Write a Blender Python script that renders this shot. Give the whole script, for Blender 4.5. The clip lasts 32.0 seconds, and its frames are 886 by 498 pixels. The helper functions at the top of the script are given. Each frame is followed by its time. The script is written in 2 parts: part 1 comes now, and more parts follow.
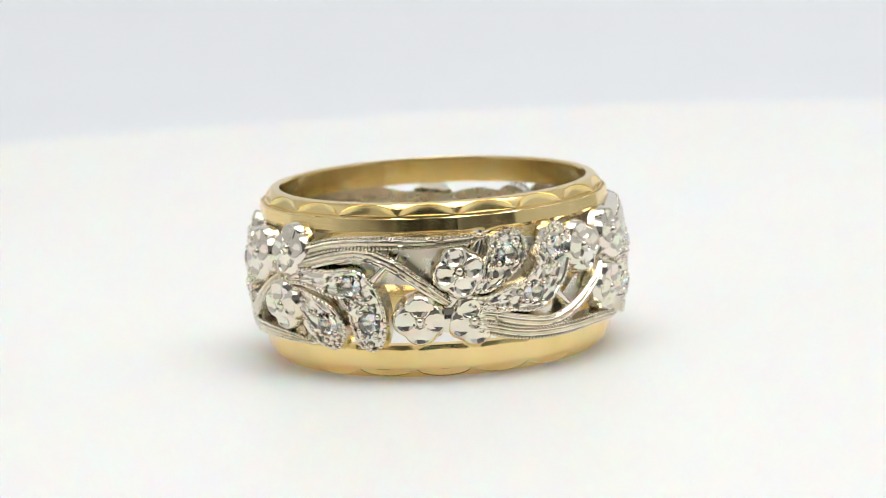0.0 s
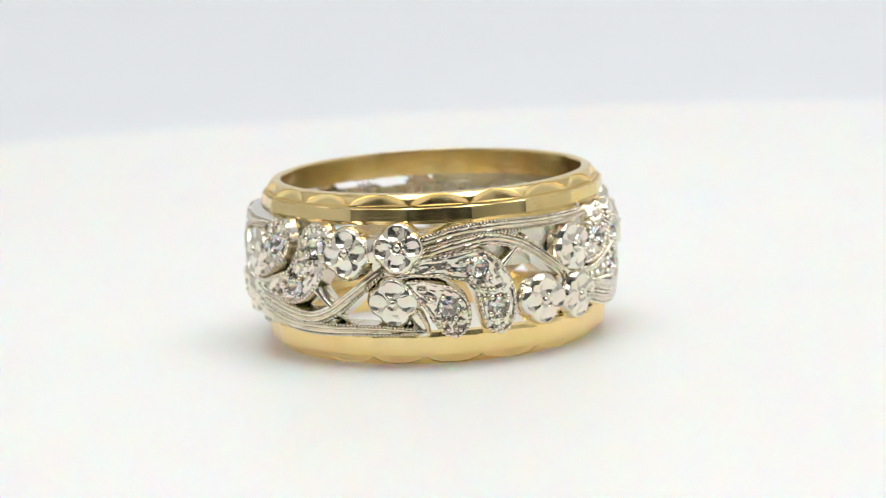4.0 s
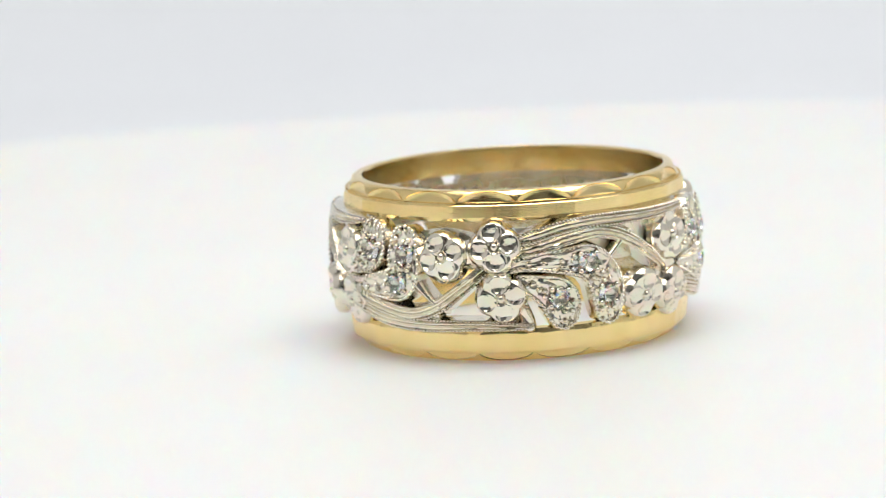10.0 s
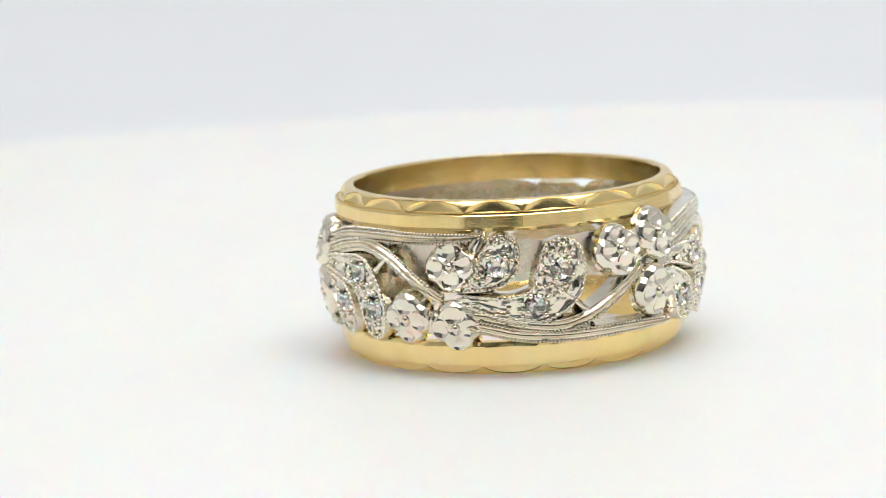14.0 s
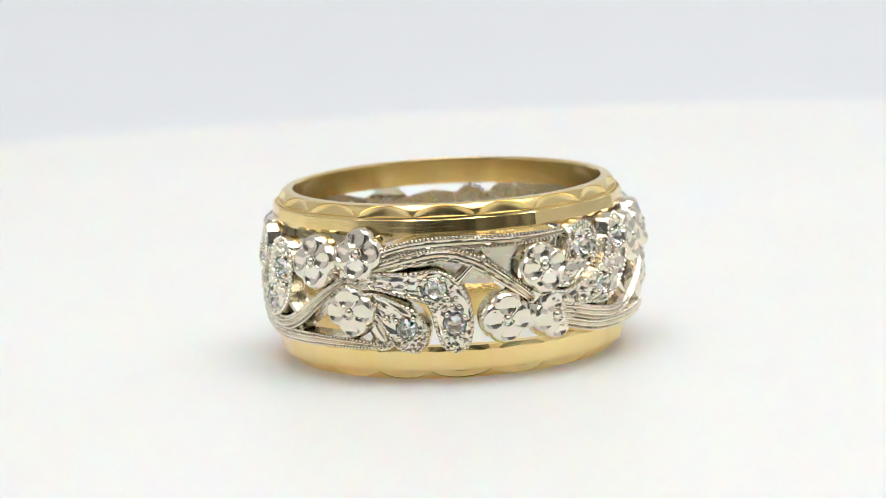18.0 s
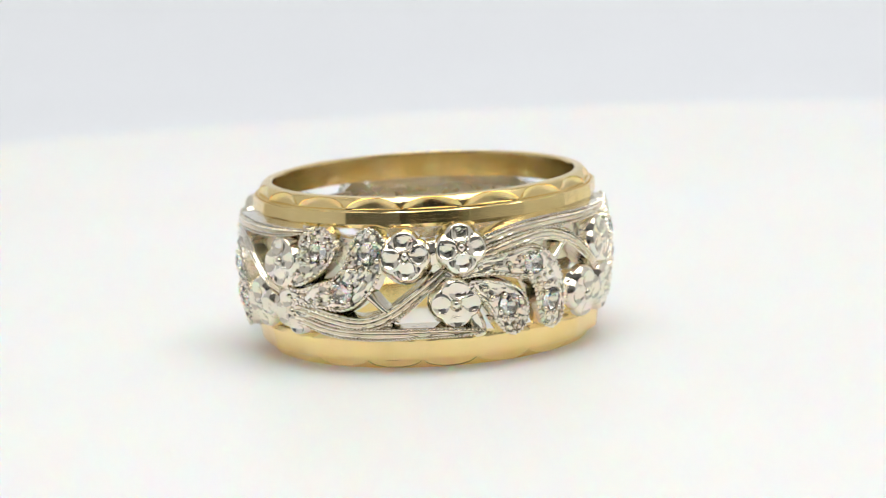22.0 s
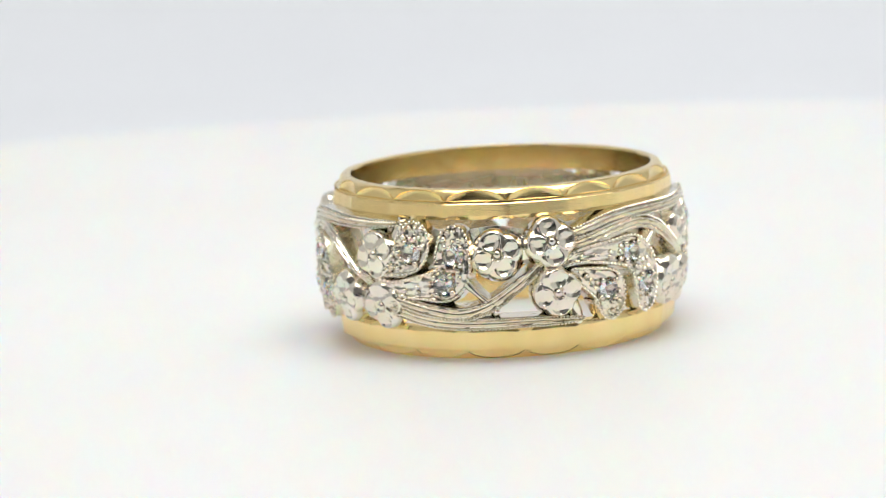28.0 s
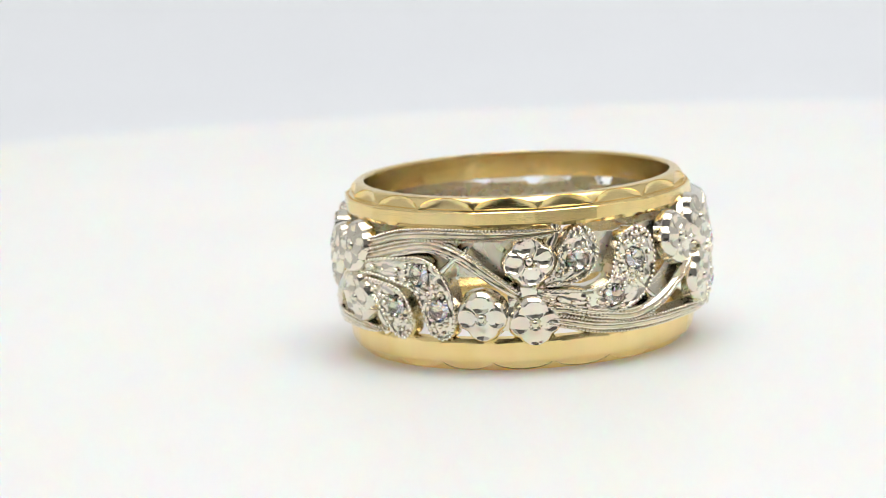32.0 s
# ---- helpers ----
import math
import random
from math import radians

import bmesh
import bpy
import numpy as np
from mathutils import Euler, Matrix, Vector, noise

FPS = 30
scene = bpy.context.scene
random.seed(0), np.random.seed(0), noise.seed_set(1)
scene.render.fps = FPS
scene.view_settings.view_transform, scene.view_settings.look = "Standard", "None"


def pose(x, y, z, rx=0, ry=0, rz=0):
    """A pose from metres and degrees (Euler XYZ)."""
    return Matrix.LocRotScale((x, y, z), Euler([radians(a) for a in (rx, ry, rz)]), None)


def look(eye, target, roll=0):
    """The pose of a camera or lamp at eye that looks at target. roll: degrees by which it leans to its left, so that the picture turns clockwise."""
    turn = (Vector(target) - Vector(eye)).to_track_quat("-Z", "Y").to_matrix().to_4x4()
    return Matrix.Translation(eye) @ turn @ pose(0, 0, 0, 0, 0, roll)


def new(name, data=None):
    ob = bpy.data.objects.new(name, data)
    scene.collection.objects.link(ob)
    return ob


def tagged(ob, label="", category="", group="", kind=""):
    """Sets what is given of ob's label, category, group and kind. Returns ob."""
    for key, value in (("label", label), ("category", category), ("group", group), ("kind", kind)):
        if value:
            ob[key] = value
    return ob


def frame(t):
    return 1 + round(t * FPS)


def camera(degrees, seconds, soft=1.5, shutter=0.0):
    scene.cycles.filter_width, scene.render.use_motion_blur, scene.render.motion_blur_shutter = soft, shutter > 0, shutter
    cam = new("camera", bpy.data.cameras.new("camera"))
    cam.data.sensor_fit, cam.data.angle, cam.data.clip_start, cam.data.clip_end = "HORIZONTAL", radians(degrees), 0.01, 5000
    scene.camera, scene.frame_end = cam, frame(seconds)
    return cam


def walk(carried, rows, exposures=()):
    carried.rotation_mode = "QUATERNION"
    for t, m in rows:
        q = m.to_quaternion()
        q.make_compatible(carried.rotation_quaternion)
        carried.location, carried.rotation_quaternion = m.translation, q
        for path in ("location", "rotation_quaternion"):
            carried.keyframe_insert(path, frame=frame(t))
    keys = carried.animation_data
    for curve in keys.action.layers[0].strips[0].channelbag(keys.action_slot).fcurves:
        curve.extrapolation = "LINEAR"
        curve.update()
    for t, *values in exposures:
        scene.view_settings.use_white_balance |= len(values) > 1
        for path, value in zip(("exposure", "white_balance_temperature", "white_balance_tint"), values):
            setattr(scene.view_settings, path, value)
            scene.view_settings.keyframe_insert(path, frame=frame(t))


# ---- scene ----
MM = 0.001
DURATION = 32.0

# The camera stands still on a small tripod; the platter turns under the ring.
cam = camera(17.0, DURATION, soft=0.7)
cam.data.dof.use_dof = True
cam.data.dof.focus_distance = 0.1526
cam.data.dof.aperture_fstop = 72.0
EYE = pose(0.0, -0.16251, 0.03232, 90 - 9.615, 0, 0.610) @ pose(0, 0, 0, 0, 0, -2.827)
walk(cam, [(0.0, EYE), (DURATION, EYE)])

# ---- light ----
world = bpy.data.worlds.new("room_light")
scene.world = world
world.use_nodes = True
world.node_tree.nodes["Background"].inputs[0].default_value = (0.80, 0.85, 0.92, 1)
world.node_tree.nodes["Background"].inputs[1].default_value = 0.05
scene.view_settings.exposure = -0.36


def area(name, place, target, width, height, power, colour):
    data = bpy.data.lights.new(name, "AREA")
    data.shape, data.size, data.size_y, data.energy, data.color = "RECTANGLE", width, height, power, colour
    lamp = new(name, data)
    lamp.matrix_world = look(place, target)
    return lamp


area("led_panel_light", (0.06, -0.12, 0.600), (0.06, -0.12, 0), 0.58, 0.48, 2.42, (1.0, 0.985, 0.96))


# ---- materials ----
def material(name):
    mat = bpy.data.materials.new(name)
    mat.use_nodes = True
    nodes, links = mat.node_tree.nodes, mat.node_tree.links
    return mat, nodes, links, nodes["Principled BSDF"]


def noise_node(nodes, links, scale, detail=4.0, rough=0.55):
    coord = nodes.new("ShaderNodeTexCoord")
    tex = nodes.new("ShaderNodeTexNoise")
    tex.inputs["Scale"].default_value, tex.inputs["Detail"].default_value = scale, detail
    tex.inputs["Roughness"].default_value = rough
    links.new(coord.outputs["Object"], tex.inputs["Vector"])
    return tex


def ramp(nodes, links, source, low, high, a=0.3, b=0.7):
    r = nodes.new("ShaderNodeValToRGB")
    r.color_ramp.elements[0].position, r.color_ramp.elements[1].position = a, b
    r.color_ramp.elements[0].color, r.color_ramp.elements[1].color = (*low, 1), (*high, 1)
    links.new(source, r.inputs["Fac"])
    return r


def bump(nodes, links, bsdf, source, strength, distance):
    b = nodes.new("ShaderNodeBump")
    b.inputs["Strength"].default_value, b.inputs["Distance"].default_value = strength, distance
    links.new(source, b.inputs["Height"])
    links.new(b.outputs["Normal"], bsdf.inputs["Normal"])
    return b


def metal(name, low, high, rough_low, rough_high, scale, wave, relief, fine, scratched=0.0):
    """A worn polished metal: tint and gloss vary over wide patches, hairline relief on top."""
    mat, nodes, links, bsdf = material(name)
    bsdf.inputs["Metallic"].default_value = 1.0
    wide = noise_node(nodes, links, scale, 3)
    tint = ramp(nodes, links, wide.outputs["Fac"], low, high)
    links.new(tint.outputs["Color"], bsdf.inputs["Base Color"])
    grain = noise_node(nodes, links, wave, 5, 0.6)
    if scratched:
        upright = nodes.new("ShaderNodeMapping")
        upright.inputs["Scale"].default_value = (1, 1, 0.12)
        links.new(grain.inputs["Vector"].links[0].from_socket, upright.inputs["Vector"])
        links.new(upright.outputs["Vector"], grain.inputs["Vector"])
    gloss = ramp(nodes, links, grain.outputs["Fac"], (rough_low,) * 3, (rough_high,) * 3)
    links.new(gloss.outputs["Color"], bsdf.inputs["Roughness"])
    tiny = noise_node(nodes, links, fine, 4, 0.65)
    first = bump(nodes, links, bsdf, tiny.outputs["Fac"], 0.5, relief)
    if scratched:
        for turn, size in (((0.8, 0.3, 0.5), 330), ((-0.6, 0.7, 1.3), 260)):
            lines = noise_node(nodes, links, size, 1.0)
            skew = nodes.new("ShaderNodeMapping")
            skew.inputs["Rotation"].default_value, skew.inputs["Scale"].default_value = turn, (0.9, 0.9, 15.0)
            links.new(lines.inputs["Vector"].links[0].from_socket, skew.inputs["Vector"])
            links.new(skew.outputs["Vector"], lines.inputs["Vector"])
            cut = ramp(nodes, links, lines.outputs["Fac"], (1, 1, 1), (1, 1, 1), 0.60, 0.63)
            cut.color_ramp.elements.new(0.615).color = (0, 0, 0, 1)
            deep = nodes.new("ShaderNodeBump")
            deep.inputs["Strength"].default_value, deep.inputs["Distance"].default_value = 0.6, scratched
            links.new(cut.outputs["Color"], deep.inputs["Height"])
            links.new(first.outputs["Normal"], deep.inputs["Normal"])
            links.new(deep.outputs["Normal"], bsdf.inputs["Normal"])
            first = deep
    return mat


GOLD = metal("yellow_gold", (0.87, 0.66, 0.28), (0.96, 0.76, 0.38), 0.11, 0.27, 260, 1500, 0.000007, 900, 0.0000016)
WHITE_GOLD = metal("white_gold", (0.795, 0.735, 0.612), (0.935, 0.880, 0.762), 0.07, 0.17, 420, 2200, 0.00010, 1500)
PAVE = metal("grained_white_gold", (0.795, 0.735, 0.612), (0.935, 0.880, 0.762), 0.07, 0.18, 500, 2500, 0.00006, 2600)
LINER = metal("unpolished_white_gold", (0.70, 0.645, 0.52), (0.84, 0.78, 0.65), 0.20, 0.36, 300, 1500, 0.00004, 1200)


def diamond_material():
    mat, nodes, links, bsdf = material("diamond")
    bsdf.inputs["Base Color"].default_value = (1.0, 0.99, 0.97, 1)
    bsdf.inputs["Roughness"].default_value = 0.0
    bsdf.inputs["IOR"].default_value = 1.6
    bsdf.inputs["Transmission Weight"].default_value = 1.0
    return mat


def plain(name, low, high, rough, scale, relief=0.0, fine=600):
    mat, nodes, links, bsdf = material(name)
    wide = noise_node(nodes, links, scale, 3)
    tint = ramp(nodes, links, wide.outputs["Fac"], low, high)
    links.new(tint.outputs["Color"], bsdf.inputs["Base Color"])
    bsdf.inputs["Roughness"].default_value = rough
    if relief:
        tiny = noise_node(nodes, links, fine, 3)
        bump(nodes, links, bsdf, tiny.outputs["Fac"], 0.3, relief)
    return mat


def milky(mat, depth):
    """Light wanders a little way inside the sheet before it comes out again."""
    bsdf = mat.node_tree.nodes["Principled BSDF"]
    bsdf.inputs["Subsurface Weight"].default_value = 1.0
    bsdf.inputs["Subsurface Radius"].default_value = (1.0, 0.66, 0.46)
    bsdf.inputs["Subsurface Scale"].default_value = depth
    return mat


DIAMOND = diamond_material()
PLATTER = milky(plain("satin_white_acrylic", (0.893, 0.874, 0.867), (0.921, 0.902, 0.895), 0.45, 25, 0.00001, 900), 0.009)
BACKDROP = plain("pale_blue_grey_vinyl", (0.84, 0.865, 0.90), (0.87, 0.895, 0.93), 0.7, 9, 0.0001, 200)
DESK = plain("pale_grey_laminate", (0.55, 0.55, 0.56), (0.62, 0.62, 0.62), 0.5, 14)
WALL = plain("grey_wall_paint", (0.20, 0.20, 0.20), (0.24, 0.24, 0.24), 0.8, 6)
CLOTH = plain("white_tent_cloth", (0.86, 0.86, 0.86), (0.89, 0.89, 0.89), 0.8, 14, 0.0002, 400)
# tent cloth with shade put into its colour, so the metal mirrors darker sides
DIMMED_CLOTH = plain("dimmed_tent_cloth", (0.60, 0.60, 0.60), (0.65, 0.65, 0.65), 0.8, 14, 0.0002, 400)
BLACK = plain("black_nylon", (0.02, 0.02, 0.02), (0.03, 0.03, 0.03), 0.6, 30)


def lamp_material():
    mat, nodes, links, bsdf = material("led_diffuser")
    bsdf.inputs["Emission Color"].default_value = (1.0, 0.985, 0.96, 1)
    bsdf.inputs["Emission Strength"].default_value = 2.0
    return mat


DIFFUSER = lamp_material()


# ---- mesh tools ----
def part(name, bm, mat, parent=None, label="", sharp=35):
    """One mesh object from a bmesh or from a (verts, faces) pair."""
    mesh = bpy.data.meshes.new(name)
    if isinstance(bm, tuple):
        mesh.from_pydata([tuple(v) for v in bm[0]], [], bm[1])
        mesh.update()
        b = bmesh.new()
        b.from_mesh(mesh)
        bmesh.ops.recalc_face_normals(b, faces=b.faces)
        b.to_mesh(mesh)
        b.free()
    else:
        bm.to_mesh(mesh)
        bm.free()
    mesh.materials.append(mat)
    mesh.shade_smooth()
    if sharp:
        mesh.set_sharp_from_angle(angle=radians(sharp))
    ob = new(name, mesh)
    if parent:
        ob.parent = parent
    if label:
        ob["label"] = label
    return ob


def box(name, lo, hi, mat, parent=None, bevel=0.0):
    bm = bmesh.new()
    bmesh.ops.create_cube(bm, size=1)
    for v in bm.verts:
        v.co = Vector([lo[k] + (v.co[k] + 0.5) * (hi[k] - lo[k]) for k in range(3)])
    if bevel:
        bmesh.ops.bevel(bm, geom=bm.edges[:], offset=bevel, segments=2, affect="EDGES")
    return part(name, bm, mat, parent)


def lathe(profile, steps=96):
    """A body of revolution from (r, z) rows."""
    verts, faces, n = [], [], len(profile)
    for k in range(steps):
        a = 2 * math.pi * k / steps
        verts += [(r * math.cos(a), r * math.sin(a), z) for r, z in profile]
    for k in range(steps):
        m = (k + 1) % steps
        faces += [(k * n + j, m * n + j, m * n + j + 1, k * n + j + 1) for j in range(n - 1)]
    faces += [tuple(k * n for k in range(steps)), tuple(k * n + n - 1 for k in range(steps))]
    return verts, faces


# ---- the room: a desk with a paper sweep, a light panel overhead ----
def build_room():
    floor = box("floor", (-0.60, -0.60, -0.022), (0.60, 0.60, -0.0165), DESK)
    tagged(floor, "pale grey desk top under the paper sweep", "desk top", kind="structure")
    bm = bmesh.new()
    sweep = [(-0.19, -0.0155)] + [(0.28 + 0.10 * math.sin(k / 12 * math.pi / 2), 0.0845 - 0.10 * math.cos(k / 12 * math.pi / 2)) for k in range(13)] + [(0.38, 0.42)]
    sweep += [(y + (0.0008 if z > 0.0 else 0.0), z - (0.0 if z > 0.0 else 0.0008)) for y, z in reversed(sweep)]
    left = [bm.verts.new((-0.364, y, z)) for y, z in sweep]
    right = [bm.verts.new((0.364, y, z)) for y, z in sweep]
    for k in range(len(sweep)):
        m = (k + 1) % len(sweep)
        bm.faces.new((left[k], left[m], right[m], right[k]))
    bmesh.ops.recalc_face_normals(bm, faces=bm.faces)
    tagged(part("backdrop", bm, BACKDROP), "pale blue-white curved paper sweep behind the turntable", "backdrop", kind="structure")
    for name, lo, hi in (("wall_west", (-1.45, -1.2, -0.75), (-1.40, 1.2, 1.6)), ("wall_east", (1.40, -1.2, -0.75), (1.45, 1.2, 1.6)),
                         ("wall_north", (-1.45, 1.20, -0.75), (1.45, 1.25, 1.6)), ("wall_south", (-1.45, -0.65, -0.75), (1.45, -0.60, 1.6))):
        tagged(box(name, lo, hi, WALL), "plain grey painted wall of the dim room", "wall", kind="structure")
    # unseen tent; its west and east sides are toned down to dim side reflections
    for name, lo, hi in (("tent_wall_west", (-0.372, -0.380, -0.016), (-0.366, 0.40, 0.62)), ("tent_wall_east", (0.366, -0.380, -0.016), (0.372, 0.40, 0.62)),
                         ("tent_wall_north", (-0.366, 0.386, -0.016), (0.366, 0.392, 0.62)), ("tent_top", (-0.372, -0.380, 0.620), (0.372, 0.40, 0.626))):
        tagged(box(name, lo, hi, DIMMED_CLOTH if name in ("tent_wall_west", "tent_wall_east") else CLOTH), "plain cloth side of an open photo light tent", "tent", kind="structure")
    tagged(box("floor_room", (-1.45, -1.25, -0.80), (1.45, 1.25, -0.75), WALL), "plain grey floor of the dim room", "floor", kind="structure")
    tagged(box("ceiling", (-1.45, -1.25, 1.60), (1.45, 1.25, 1.65), WALL), "plain grey painted ceiling of the dim room", "ceiling", kind="structure")
    panel = tagged(new("led_panel"), "flat white light panel hung inside the tent top", "studio lamp")
    panel.location = (0.06, -0.12, 0.606)
    for lo, hi in (((-0.30, -0.25, -0.006), (0.30, -0.242, 0.012)), ((-0.30, 0.242, -0.006), (0.30, 0.25, 0.012)),
                   ((-0.30, -0.242, -0.006), (-0.292, 0.242, 0.012)), ((0.292, -0.242, -0.006), (0.30, 0.242, 0.012))):
        box("frame", lo, hi, CLOTH, panel, 0.001)
    box("diffuser", (-0.292, -0.242, 0.0), (0.292, 0.242, 0.010), DIFFUSER, panel)


# ---- the filming camera, which the polished metal mirrors ----
def build_filming_camera():
    body = tagged(new("filming_camera"), "black camera with a short lens standing on the desk", "camera")
    body.location = (0.0, -0.26, -0.0165)
    box("body", (-0.068, -0.032, 0.0), (0.068, 0.030, 0.096), BLACK, body, 0.006)
    box("grip", (-0.078, -0.030, 0.004), (-0.064, 0.044, 0.086), BLACK, body, 0.005)
    box("viewfinder", (-0.022, -0.026, 0.094), (0.022, 0.024, 0.112), BLACK, body, 0.006)
    tube = [(0.030, 0.0), (0.034, 0.002), (0.034, 0.018), (0.0325, 0.020), (0.0325, 0.046), (0.031, 0.060), (0.029, 0.0615), (0.0275, 0.060), (0.025, 0.048), (0.012, 0.049)]
    barrel = part("lens", lathe(tube, 48), BLACK, body)
    barrel.matrix_basis = pose(0, 0.029, 0.0488, -90, 0, 0)


# ---- the turntable ----
def build_turntable():
    table = tagged(new("turntable"), "round white satin acrylic display turntable", "turntable")
    table.location = (0, 0, -0.00018)
    part("base", lathe([(0.060, -0.016), (0.064, -0.0155), (0.064, -0.010), (0.058, -0.0075)], 64), PLATTER, table)
    edge = [(0.1030 + 0.0025 * math.sin(a), -0.0025 + 0.0025 * math.cos(a)) for a in (0.0, 0.3, 0.6, 0.9, 1.2, 1.57)]
    return part("platter", lathe([(0.02, -0.007), (0.1055, -0.007)] + edge[::-1] + [(0.05, 0.0), (0.01, 0.0)], 128), PLATTER, table)


# ---- the ring ----
RATE = 18.840          # degrees a second, clockwise from above
OFF = (-0.002101, -0.001743)
HEIGHT = 9.05          # axial width of the ring, mm
MEAN_R = 10.2
INNER = 9.3


def bulge(z):
    """Outer radius of the lacework at height z: a gentle barrel."""
    return 10.22 - 0.034 * (z - 4.55) ** 2


def off_axis(a):
    """The lace sits a little off the rims' axis."""
    return 0.02 + 0.063 * math.cos(a) - 0.185 * math.sin(a)


def wrap(s, z, h):
    """Flat lace coordinates (mm along the round, mm up, mm out) to the ring's space in metres."""
    a = s / MEAN_R
    r = bulge(z) + off_axis(a) + h + 0.13
    return (r * math.cos(a) * MM, r * math.sin(a) * MM, z * MM)


def wrap_r(s, z, r):
    a = s / MEAN_R
    r += off_axis(a)
    return (r * math.cos(a) * MM, r * math.sin(a) * MM, z * MM)


def band_profile(q, lean, deep):
    """Rows (r, z) of the upper band's section at place q in -1..1 along one scallop."""
    arch = max(0.0, 1 - q * q) ** 0.80
    flat = math.cos(radians(10)) / math.cos(radians(10 * q))
    rows = [(8.42, 7.62), (8.37, 8.1), (8.37, 8.9), (8.40, 9.01), (8.45, HEIGHT), (8.60, HEIGHT), (8.74, 9.04)]
    low, high = (9.34, 8.345), (8.85, 9.015)
    top = 0.05 + 0.93 * arch * min(1.0, deep + 0.05)
    long = math.hypot(high[0] - low[0], high[1] - low[1])
    out_r, out_z = (high[1] - low[1]) / long, (low[0] - high[0]) / long

    def bevel(b, out):
        return low[0] + (high[0] - low[0]) * b + out_r * out, low[1] + (high[1] - low[1]) * b + out_z * out

    def swell(b):
        return 0.10 * math.sin(math.pi * min(1.0, b)) ** 0.7

    for g in (0.0, 0.25, 0.5, 0.75):
        b = 1 + (top - 1) * g
        rows.append(bevel(b, swell(b)))
    ridge, foot = bevel(top, swell(top)), (9.31 - 0.36 * arch * deep, 8.345)
    for f, dip in ((1.0, 0.0), (0.955, 1.5), (0.8, 1.7), (0.55, 1.8), (0.3, 1.5), (0.1, 0.9), (0.0, 0.0)):
        rows.append((foot[0] + (ridge[0] - foot[0]) * f - 0.034 * dip * arch ** 0.6, foot[1] + (ridge[1] - foot[1]) * f - 0.016 * dip * arch ** 0.6))
    rows += [(9.40, 8.325), (9.44, 8.20), (9.53, 8.19), (9.58, 8.285)]
    rows += [((9.74 - lean) * flat, 8.265), ((9.805 - lean) * flat, 8.22), (9.818 * flat, 7.68), (9.79 * flat, 7.62), (9.60, 7.50), (9.2, 7.46)]
    return rows


def build_band(name, lower, ring):
    per, count = 14, 18
    verts, faces = [], []
    n = len(band_profile(0, 0, 1))
    total = per * count
    wob = random.Random(5 if lower else 3)
    shift = [wob.uniform(-0.9, 0.9) for _ in range(count + 1)]
    shift[count] = shift[0]
    uneven = [wob.uniform(-0.022, 0.022) for _ in range(count)]
    cut = [wob.uniform(0.86, 1.10) for _ in range(count)]
    for k in range(total):
        cell, f = divmod(k, per)
        f = f / per
        a = radians(18 + 20 * (cell + f) + shift[cell] * (1 - f) + shift[cell + 1] * f + (4 if lower else 0))
        lean = uneven[cell] if lower else uneven[cell] + 0.015 + 0.085 * min(1.0, max(0.0, 0.2 + 1.2 * math.cos(radians(18 + 20 * (cell + 0.5) - 308))))
        for r, z in band_profile(2 * f - 1, lean, cut[cell]):
            if lower:
                z = 7.62 + (z - 7.62) * 1.75 if z < 8.25 else 8.7225 + (z - 8.25) * 0.635
            else:
                z = 7.62 + (z - 7.62) * 1.12 if z < 8.345 else 8.432 + (z - 8.345) * 0.8766
            r = 8.8 + (r - 8.8) * 0.74 if r > 8.8 else r
            if lower:
                r -= (0.15 * min(1.0, max(0.0, (z - 7.62) / 1.1)) + (0.16 if z > 8.76 else 0.0)) * min(1.0, max(0.0, (r - 8.75) / 0.4))
            zz = HEIGHT - z if lower else z
            verts.append((r * math.cos(a) * MM, r * math.sin(a) * MM, zz * MM))
    for k in range(total):
        m = (k + 1) % total
        faces += [(k * n + j, m * n + j, m * n + (j + 1) % n, k * n + (j + 1) % n) for j in range(n)]
    return part(name, (verts, faces), GOLD, ring, "faceted yellow gold rim with cut scallops", 17)


def bead(verts, faces, centre, radius, out, rings=3, seg=6):
    """A small round grain of metal added to a mesh."""
    c, w = Vector(centre), Vector(out).normalized()
    u = w.orthogonal().normalized()
    v = w.cross(u)
    base = len(verts)
    verts.append(tuple(c + w * radius))
    for i in range(1, rings + 1):
        t = i / rings * 1.75
        for j in range(seg):
            a = 2 * math.pi * (j + 0.5 * (i % 2)) / seg
            verts.append(tuple(c + w * (radius * math.cos(t)) + (u * math.cos(a) + v * math.sin(a)) * (radius * math.sin(t))))
    for j in range(seg):
        faces.append((base, base + 1 + j, base + 1 + (j + 1) % seg))
    for i in range(rings - 1):
        p, q = base + 1 + i * seg, base + 1 + (i + 1) * seg
        for j in range(seg):
            faces.append((p + j, q + j, q + (j + 1) % seg, p + (j + 1) % seg))


def spline(points, n):
    """A smooth line through control points of any dimension (Catmull-Rom)."""
    p = [np.array(q, float) for q in points]
    p = [2 * p[0] - p[1]] + p + [2 * p[-1] - p[-2]]
    out = []
    spans = len(p) - 3
    for k in range(n):
        t = k / (n - 1) * spans
        i = min(int(t), spans - 1)
        t -= i
        a, b, c, d = p[i:i + 4]
        out.append(0.5 * (2 * b + (c - a) * t + (2 * a - 5 * b + 4 * c - d) * t * t + (3 * b - a - 3 * c + d) * t ** 3))
    return np.array(out)


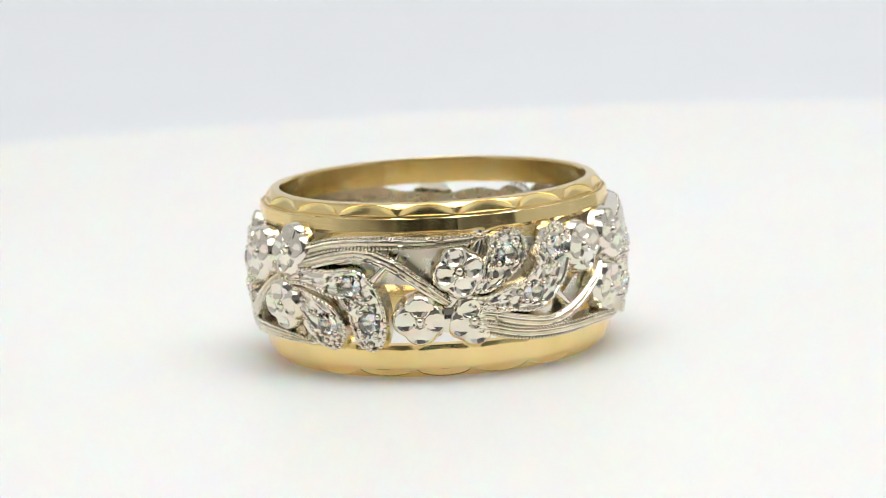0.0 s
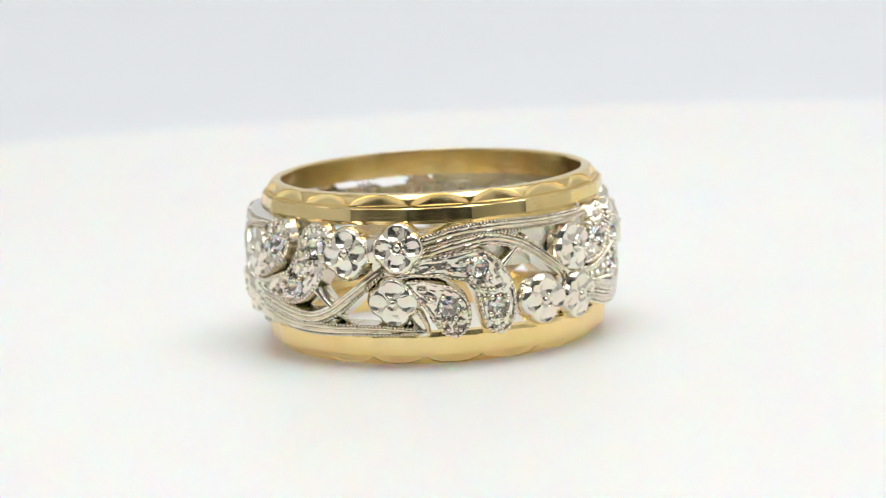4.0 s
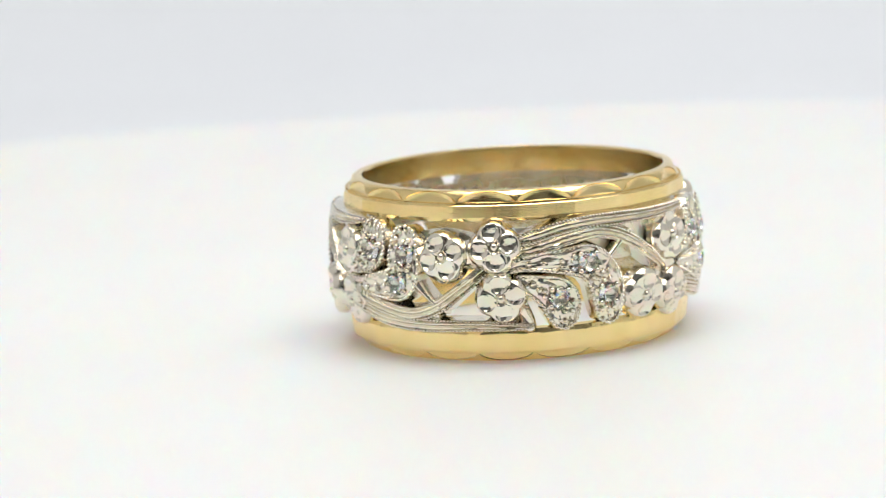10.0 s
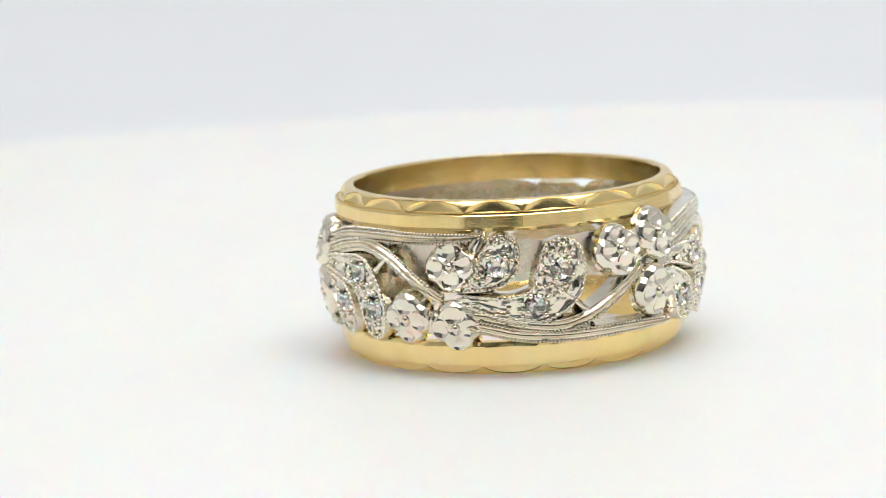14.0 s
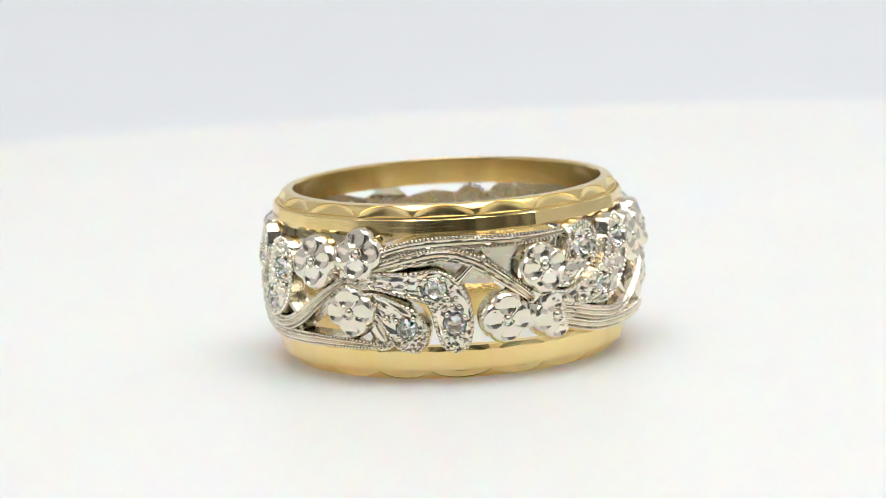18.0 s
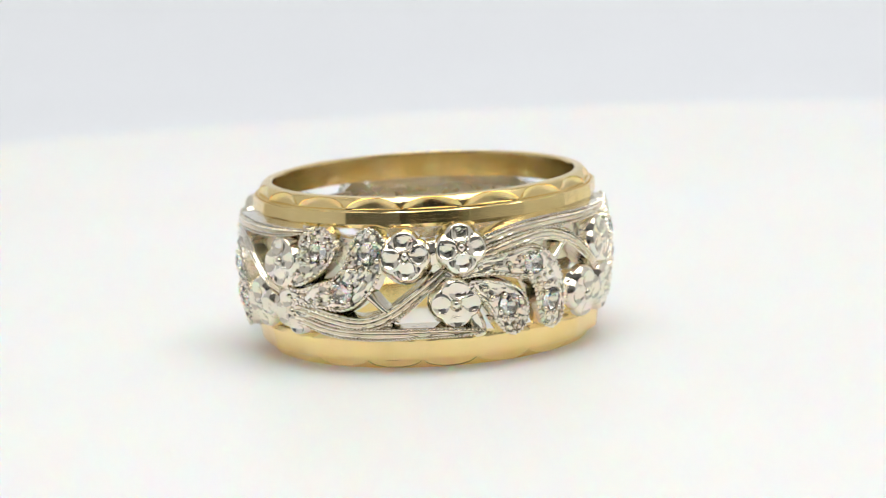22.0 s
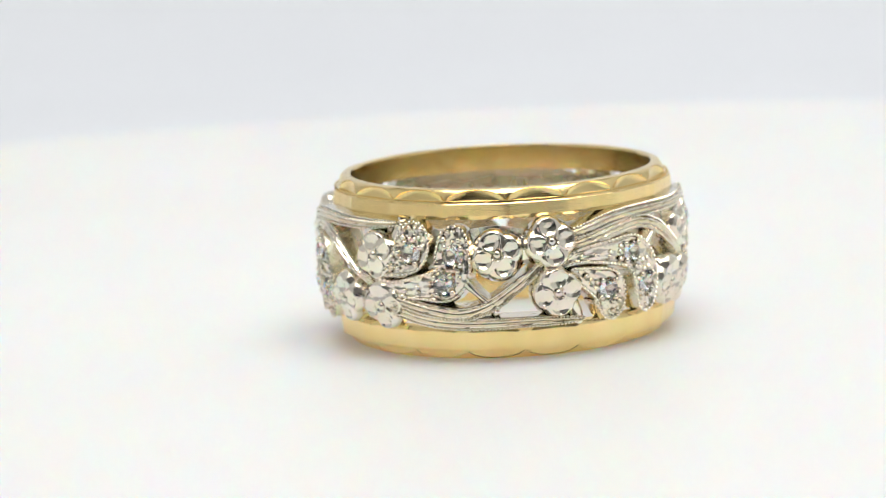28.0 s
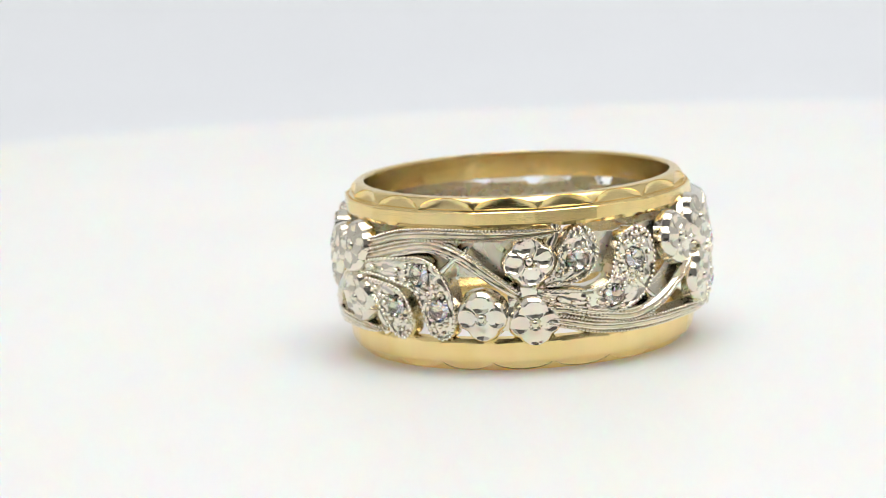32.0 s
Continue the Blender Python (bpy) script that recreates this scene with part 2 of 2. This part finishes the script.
def ribbon(points, n, cross, height, inner=INNER, grain=0.0, step=0.0, sides=(-1, 1), lift=0.02, spread=0.14, inset=0.0, sink=0.0):
    """A solid strip of lace. points: rows of (s, z, half width); height(x, s, z): relief across; grain beads run along its edges."""
    line = spline(points, n)
    way = np.gradient(line[:, :2], axis=0)
    way /= np.linalg.norm(way, axis=1)[:, None] + 1e-9
    nrm = np.stack([-way[:, 1], way[:, 0]], 1)
    verts, faces = [], []
    m = cross + 3
    for i in range(n):
        s0, z0, half = line[i]
        half = max(half, 0.05)
        drop = sink * max(0.0, 1 - min(i, n - 1 - i) / (0.11 * n)) ** 2
        for j in range(cross):
            x = 2 * j / (cross - 1) - 1
            s, z = s0 + nrm[i, 0] * x * half, z0 + nrm[i, 1] * x * half
            verts.append(wrap(s, z, height(x, s, z, half) - drop))
        for x in (half + spread, 0.0, -half - spread):
            s, z = s0 + nrm[i, 0] * x, z0 + nrm[i, 1] * x
            verts.append(wrap_r(s, z, inner))
    for i in range(n - 1):
        for j in range(m):
            k = (j + 1) % m
            faces.append((i * m + j, i * m + k, (i + 1) * m + k, (i + 1) * m + j))
    faces += [tuple(range(m)), tuple((n - 1) * m + j for j in range(m))]
    if grain:
        for side in sides:
            run = 0.0
            last = None
            for i in range(n * 4):
                t = i / (n * 4 - 1) * (n - 1)
                a = min(int(t), n - 2)
                f = t - a
                s0, z0, half = line[a] * (1 - f) + line[a + 1] * f
                d = nrm[a] * (1 - f) + nrm[a + 1] * f
                x = side * max(0.0, 1 - (0.55 * grain + inset) / max(half, 0.1))
                s, z = s0 + d[0] * x * half, z0 + d[1] * x * half
                if last is not None:
                    run += math.hypot(s - last[0], z - last[1])
                last = (s, z)
                if run >= step:
                    run = 0.0
                    drop = sink * max(0.0, 1 - min(t, n - 1 - t) / (0.11 * n)) ** 2
                    c = wrap(s, z, (height(side * 0.9, s, z, half) if not inset else 0.0) + lift - drop)
                    bead(verts, faces, c, grain * MM, (c[0], c[1], 0))
    return verts, faces


def flower_mesh(seed):
    """Four round petals on a domed boss, each hollowed with a shallow bright cut that deepens downwards, and a ringed socket for the middle grain."""
    rng = random.Random(seed)
    rad, ang = 36, 120
    verts, faces = [], []
    cups = [(k * math.pi / 2 + rng.uniform(-0.09, 0.09), rng.uniform(0.75, 0.81), rng.uniform(0.44, 0.49), rng.uniform(0.12, 0.17)) for k in range(4)]
    lobe = [rng.uniform(0.85, 1.12) for _ in range(4)]
    tilt_x, tilt_y = rng.uniform(-0.05, 0.05), rng.uniform(-0.05, 0.05)

    def rim(a):
        near = int(round(a / (math.pi / 2))) % 4
        return 1.26 + 0.21 * lobe[near] * abs(math.cos(2 * a)) ** 0.8

    def relief(x, y, r, a):
        h = 0.31 - 0.07 * r * r + tilt_x * x + tilt_y * y
        h += 0.020 * noise.noise((x * 2.6, y * 2.6, seed * 7.3)) + 0.006 * noise.noise((x * 7, y * 7, seed * 3.1))
        crease = abs(math.sin(2 * a))
        h -= 0.10 * max(0.0, (crease - 0.78) / 0.22) ** 1.5 * min(1.0, max(0.0, r - 0.38) / 0.5)
        for t, out, size, deep in cups:
            d = math.hypot(x - out * math.cos(t), y - out * math.sin(t)) / size
            if d < 1:
                h -= (deep - 0.30 * (y - out * math.sin(t))) * (1 - d * d) ** 0.85
            elif d < 1.22:
                h += 0.022 * math.sin((d - 1) / 0.22 * math.pi)
        if r < 0.36:
            h -= 0.11 * (1 - (r / 0.36) ** 5)
        return h

    for i in range(rad + 1):
        for j in range(ang):
            a = 2 * math.pi * j / ang
            f = i / rad
            r = 0.02 + (rim(a) - 0.02) * f
            x, y = r * math.cos(a), r * math.sin(a)
            h = relief(x, y, r, a)
            if f > 0.79:
                h -= 0.36 * ((f - 0.79) / 0.21) ** 2
            verts.append((x * MM, y * MM, h * MM))
    for mix, h in ((0.0, -0.30), (1.0, -0.60)):
        for j in range(ang):
            a = 2 * math.pi * j / ang
            edge = rim(a) * (1 - mix) + 1.44 * mix
            verts.append((edge * math.cos(a) * MM, edge * math.sin(a) * MM, h * MM))
    rows = rad + 3
    for i in range(rows - 1):
        for j in range(ang):
            k = (j + 1) % ang
            faces.append((i * ang + j, i * ang + k, (i + 1) * ang + k, (i + 1) * ang + j))
    faces += [tuple(range(ang)), tuple((rows - 1) * ang + j for j in range(ang))]
    return verts, faces


def diamond_mesh():
    """A small round stone: table, star, kite and pavilion facets, its girdle radius 0.60 mm."""
    bm = bmesh.new()
    deep = math.tan(radians(27))
    for k in range(8):
        a = k * math.pi / 4
        b = a + math.pi / 8
        for r, t, z in ((0.24, a, 0.27), (0.43, b, 0.165), (0.13, a, -0.02 - 0.47 * deep)):
            bm.verts.new((r * math.cos(t) * MM, r * math.sin(t) * MM, z * MM))
    for k in range(16):
        a = k * math.pi / 8
        for z in (0.0, -0.02):
            bm.verts.new((0.60 * math.cos(a) * MM, 0.60 * math.sin(a) * MM, z * MM))
        bm.verts.new((0.36 * math.cos(a) * MM, 0.36 * math.sin(a) * MM, (0.207 + 0.012 * (k % 3 - 1)) * MM))
    bm.verts.new((0, 0, (-0.02 - 0.595 * deep) * MM))
    bmesh.ops.convex_hull(bm, input=bm.verts[:])
    bmesh.ops.dissolve_limit(bm, angle_limit=radians(0.5), verts=bm.verts[:], edges=bm.edges[:])
    bmesh.ops.recalc_face_normals(bm, faces=bm.faces)
    return bm


def on_ring(deg, z, h, spin=0.0):
    """The pose of a small part on the lace, its own z pointing out of the barrel."""
    a = radians(deg)
    slope = math.degrees(math.atan(-0.125 * (z - 4.55)))
    r = bulge(z) + off_axis(a) + h
    turn = Matrix.Rotation(a, 4, "Z") @ Matrix.Rotation(radians(90 + slope), 4, "Y") @ Matrix.Rotation(radians(90 + spin), 4, "Z")
    return Matrix.Translation((r * math.cos(a) * MM, r * math.sin(a) * MM, z * MM)) @ turn


# Six sprays round the ring: (upside down, its three flowers, its three stones), degrees round and mm up.
# Flowers: outer, inner, lone, each with its lift in mm and its turn in degrees. Stones: small leaf, tip of the long leaf, base of the long leaf.
SPRAYS = [
    (False, (265.2, 3.11, 0.01, 0), (280.8, 2.99, -0.06, 15), (277.0, 5.61, 0.05, 12), (291.3, 6.30), (308.0, 6.32), (299.4, 4.13)),
    (True, (318.9, 6.07, 0.01, 8), (335.3, 6.39, 0.11, 0), (333.1, 3.46, -0.02, 0), (349.6, 3.10), (364.8, 3.00), (358.5, 5.16)),
    (False, (379.8, 2.97, 0.15, 5), (395.8, 2.81, -0.01, 12), (393.7, 5.52, -0.04, 18), (407.4, 5.76), (421.2, 5.65), (418.0, 4.09)),
    (True, (434.8, 5.69, 0.10, 22), (451.2, 6.20, 0.21, 10), (452.6, 3.48, 0.19, 12), (470.2, 3.29), (486.3, 3.25), (479.8, 5.08)),
    (False, (499.8, 2.92, 0.10, 0), (515.6, 2.55, -0.03, 5), (514.6, 5.76, -0.07, 6), (529.1, 5.73), (548.2, 5.46), (540.5, 3.64)),
    (True, (566.2, 6.15, 0.25, 12), (581.9, 6.66, 0.13, 3), (579.3, 3.66, 0.23, 3), (596.1, 2.82), (610.0, 2.98), (604.9, 4.91)),
]


def stem_relief(x, s, z, half):
    """Two polished ribs with a hollow between, and lower edges that carry the grains."""
    worn = 0.05 * noise.noise((s * 2.4, z * 2.4, 4.2)) + 0.025 * noise.noise((s * 7, z * 7, 1.1)) + 0.012 * noise.noise((s * 16, z * 16, 7.7))
    ribs = 0.10 * math.cos(2.6 * math.pi * x) * (1 - 0.4 * abs(x))
    return worn + 0.03 - ribs - 0.09 * x * x


def leaf_relief(stones):
    def relief(x, s, z, half):
        wall = max(0.35, 1 - 0.19 / half)
        h = 0.03 + 0.05 * noise.noise((s * 4, z * 4, 8.3)) if abs(x) > wall else -0.08 + 0.15 * noise.noise((s * 3.4, z * 3.4, 1.7)) + 0.05 * noise.noise((s * 9, z * 9, 5.1))
        for ds, dz in stones:
            d = math.hypot(s - ds, z - dz) / 0.66
            if d < 1:
                h = min(h, -0.02 - (0.42 - 0.18 * (z - dz)) * (1 - d * d))
        if abs(x) > 0.985:
            h -= 0.07
        return h
    return relief


def build_ring():
    ring = tagged(new("ring"), "wide yellow gold ring with pierced white gold flowers and small diamonds", "ring")
    build_band("upper_rim", False, ring)
    build_band("lower_rim", True, ring)
    rng = random.Random(11)
    stone = grain = prong = None
    count = 0
    for k, (turned, f1, f2, f3, d1, d2, d3) in enumerate(SPRAYS):
        nxt = SPRAYS[(k + 1) % 6]
        start, end = f3[0], nxt[3][0] + (360 if k == 5 else 0)
        pitch = end - start

        def place(u, z):
            """Spray coordinates: u from this lone flower (0) to the next one (1); z as if not turned."""
            return radians(start + u * pitch) * MEAN_R, (9.1 - z if turned else z)

        def stone_at(d):
            return (d[0] - start) / pitch, (9.1 - d[1] if turned else d[1])

        c1, c2, c3 = stone_at(d1), stone_at(d2), stone_at(d3)
        # two grooved stems with beaded edges
        outer = 1 if turned else -1
        for edges, line in (((-1, 1), ((0.02, 2.75, 0.24), (0.15, 2.50, 0.32), (0.31, 2.08, 0.34), (0.47, 1.92, 0.35), (0.63, 1.90, 0.34), (0.80, 1.94, 0.31), (0.95, 1.92, 0.28), (1.08, 1.85, 0.20), (1.17, 1.80, 0.06))),
                     ((outer,), ((0.02, 3.30, 0.26), (0.15, 3.14, 0.34), (0.33, 2.68, 0.37), (0.50, 2.46, 0.37), (0.65, 2.92, 0.37), (0.79, 3.90, 0.33), (0.95, 5.20, 0.22)))):
            pts = [(*place(u, z), w) for u, z, w in line]
            part("stem", ribbon(pts, 110, 15, stem_relief, grain=0.085, step=0.19, sides=edges, sink=0.35), WHITE_GOLD, ring)
        # thin plate behind the roots of the stems
        web = [(*place(-0.10, 3.4), 0.5), (*place(0.0, 3.6), 1.2), (*place(0.14, 3.5), 1.05), (*place(0.27, 2.75), 0.45)]
        part("web", ribbon(web, 14, 7, lambda x, s, z, half: -0.42 - 0.10 * x * x), WHITE_GOLD, ring)
        # web in the fork between the two stems
        fork = [(*place(0.30, 2.38), 0.20), (*place(0.42, 2.20), 0.20), (*place(0.52, 2.20), 0.24), (*place(0.60, 2.34), 0.34), (*place(0.65, 2.45), 0.30)]
        part("web", ribbon(fork, 14, 7, lambda x, s, z, half: -0.22 - 0.05 * x * x + 0.04 * noise.noise((s * 3, z * 3, 6.1)), spread=0.0), WHITE_GOLD, ring)
        # thin plate close behind the upper openings
        plate = [(*place(u, 9.1 - z if turned else z), w) for u, z, w in ((-0.06, 5.95, 0.95), (0.12, 6.0, 1.05), (0.3, 5.9, 1.1), (0.5, 5.95, 0.95), (0.7, 6.0, 1.1), (0.88, 5.9, 0.9), (1.02, 5.95, 0.95))]
        part("backing", ribbon(plate, 30, 5, lambda x, s, z, half: 9.33 - bulge(z), 9.27, spread=0.0), LINER, ring)
        # short twig from the long leaf to the stem
        twig = [(*place(u, z), w) for u, z, w in ((0.52, 4.25, 0.30), (0.57, 3.75, 0.18), (0.62, 3.25, 0.17), (0.66, 2.95, 0.26), (0.70, 2.85, 0.3))]
        part("twig", ribbon(twig, 16, 9, lambda x, s, z, half: -0.04 - 0.16 * x * x), WHITE_GOLD, ring)
        # small leaf and long leaf
        tip1, tip2 = min(7.62, c1[1] + 1.72), min(7.62, c2[1] + 1.62)
        wide = 1.28 if k == 4 else 0.96
        small = [(0.07, 4.60, 0.20), (0.14, 4.95, 0.55), (c1[0] - 0.020, c1[1] - 0.20, 1.02), (c1[0] + 0.012, c1[1] + 0.45, 1.06),
                 (c1[0] + 0.030, tip1 - 0.34, 0.70), (c1[0] + 0.036, tip1, 0.10)]
        long_ = [(0.03, 4.10, 0.26), (0.14, 3.82, 0.46), (c3[0] - 0.12, c3[1] - 0.16, 0.72), (c3[0] + 0.005, c3[1] + 0.02, 0.98),
                 (0.45 * c3[0] + 0.55 * c2[0] + 0.018, 0.5 * (c3[1] + c2[1]) - 0.12, wide + 0.06), (c2[0] - 0.002, c2[1] + 0.05, wide + 0.04),
                 (c2[0] + 0.004, tip2 - 0.36, wide * 0.74), (c2[0] + 0.004, tip2, 0.10)]
        for shape, held in ((small, (c1,)), (long_, (c2, c3))):
            spots = [place(*c) for c in held]
            pts = [(*place(u, z), w) for u, z, w in shape]
            mesh = ribbon(pts, 52 if len(held) > 1 else 40, 29, leaf_relief(spots), grain=0.105, step=0.24, inset=0.02, lift=0.0)
            claws = []
            for ds, dz in spots:
                first = rng.uniform(0.5, 1.0)
                claws += [(ds + 0.64 * math.cos(first + j * math.pi / 2), dz + 0.64 * math.sin(first + j * math.pi / 2)) for j in range(4)]
            for s0, z0, half in spline(pts, 16 if len(held) > 1 else 10):
                for x in np.arange(-half + 0.40, half - 0.38, 0.34):
                    s, z = s0 + rng.uniform(-0.09, 0.09), z0 + rng.uniform(-0.09, 0.09)
                    if len(held) == 1 or abs((9.1 - z0 if turned else z0) - c2[1]) < 1.6:
                        s += x
                    else:
                        z += x
                    if min(math.hypot(s - ds, z - dz) for ds, dz in spots) > 0.74:
                        c = wrap(s, z, -0.07)
                        bead(mesh[0], mesh[1], c, rng.uniform(0.13, 0.20) * MM, (c[0], c[1], 0))
            leaf = part("leaf", mesh, PAVE, ring, "grained white gold leaf with a beaded edge")
            for s, z in claws:
                if prong is None:
                    v, fc = [], []
                    bead(v, fc, (0, 0, 0), 0.155 * MM, (0, 0, 1), 5, 10)
                    fc.append(tuple(range(1 + 4 * 10, 1 + 5 * 10)))
                    claw = prong = part("prong", (v, fc), WHITE_GOLD, leaf)
                else:
                    claw = new("prong", prong.data)
                    claw.parent = leaf
                claw.matrix_basis = on_ring(math.degrees(s / MEAN_R), z, 0.16)
            for d in ((d1,) if len(held) == 1 else (d2, d3)):
                m = on_ring(d[0], d[1], 0.07, rng.uniform(0, 45))
                if stone is None:
                    gem = stone = part("diamond", diamond_mesh(), DIAMOND, leaf, "round colourless diamond", 0)
                    stone.data.shade_flat()
                else:
                    gem = new("diamond", stone.data)
                    gem.parent = leaf
                    gem["label"] = "round colourless diamond"
                gem.matrix_basis = m
        # short polished foot between the lone flower and the rim
        foot = [(*place(0.085, 6.15), 0.40), (*place(0.110, 6.70), 0.42), (*place(0.130, 7.20), 0.40), (*place(0.140, 7.58), 0.34)]
        part("foot", ribbon(foot, 10, 13, lambda x, s, z, half: -0.38 - 0.25 * x * x + 0.03 * noise.noise((s * 4, z * 4, 2.2)), spread=0.06), WHITE_GOLD, ring)
        # flowers
        for f in (f1, f2, f3):
            m = on_ring(f[0], f[1], f[2] - 0.04, f[3])
            count += 1
            flower = part("flower", flower_mesh(count), WHITE_GOLD, ring, "four-petalled polished white gold flower", 30)
            if grain is None:
                v, fc = [], []
                bead(v, fc, (0, 0, 0.17 * MM), 0.24 * MM, (0, 0, 1), 6, 14)
                fc.append(tuple(range(1 + 5 * 14, 1 + 6 * 14)))
                grain = part("flower_centre", (v, fc), WHITE_GOLD, flower)
            else:
                g = new("flower_centre", grain.data)
                g.parent = flower
            flower.matrix_basis = m
        # the joints between the flowers
        bridge = [(*place((f1[0] - start) / pitch, 9.1 - f1[1] if turned else f1[1]), 0.55), (*place((f1[0] + f2[0] - 2 * start) / 2 / pitch, (9.1 - (f1[1] + f2[1]) / 2 if turned else (f1[1] + f2[1]) / 2)), 0.62),
                  (*place((f2[0] - start) / pitch, 9.1 - f2[1] if turned else f2[1]), 0.55)]
        part("joint", ribbon(bridge, 8, 7, lambda x, s, z, half: -0.02 - 0.20 * x * x), WHITE_GOLD, ring)
        joint = [(*place((f2[0] - start) / pitch, 3.6), 0.5), (*place(0.01, 4.3), 0.75), (*place(0.0, 5.1), 0.5)]
        part("joint", ribbon(joint, 8, 7, lambda x, s, z, half: -0.16 - 0.22 * x * x + 0.05 * noise.noise((s * 2.5, z * 2.5, 3.3))), WHITE_GOLD, ring)
    return ring


def motions():
    rows, spins = [], []
    for k in range(65):
        t = k * 0.5
        a = radians(-RATE * t)
        x, y = OFF[0] * math.cos(a) - OFF[1] * math.sin(a), OFF[0] * math.sin(a) + OFF[1] * math.cos(a)
        rows.append((t, pose(x, y, 0, 0, 0, -RATE * t)))
        spins.append((t, pose(0, 0, 0, 0, 0, -RATE * t)))
    walk(ring, rows)
    walk(platter, spins)


build_room()
build_filming_camera()
platter = build_turntable()
ring = build_ring()
motions()
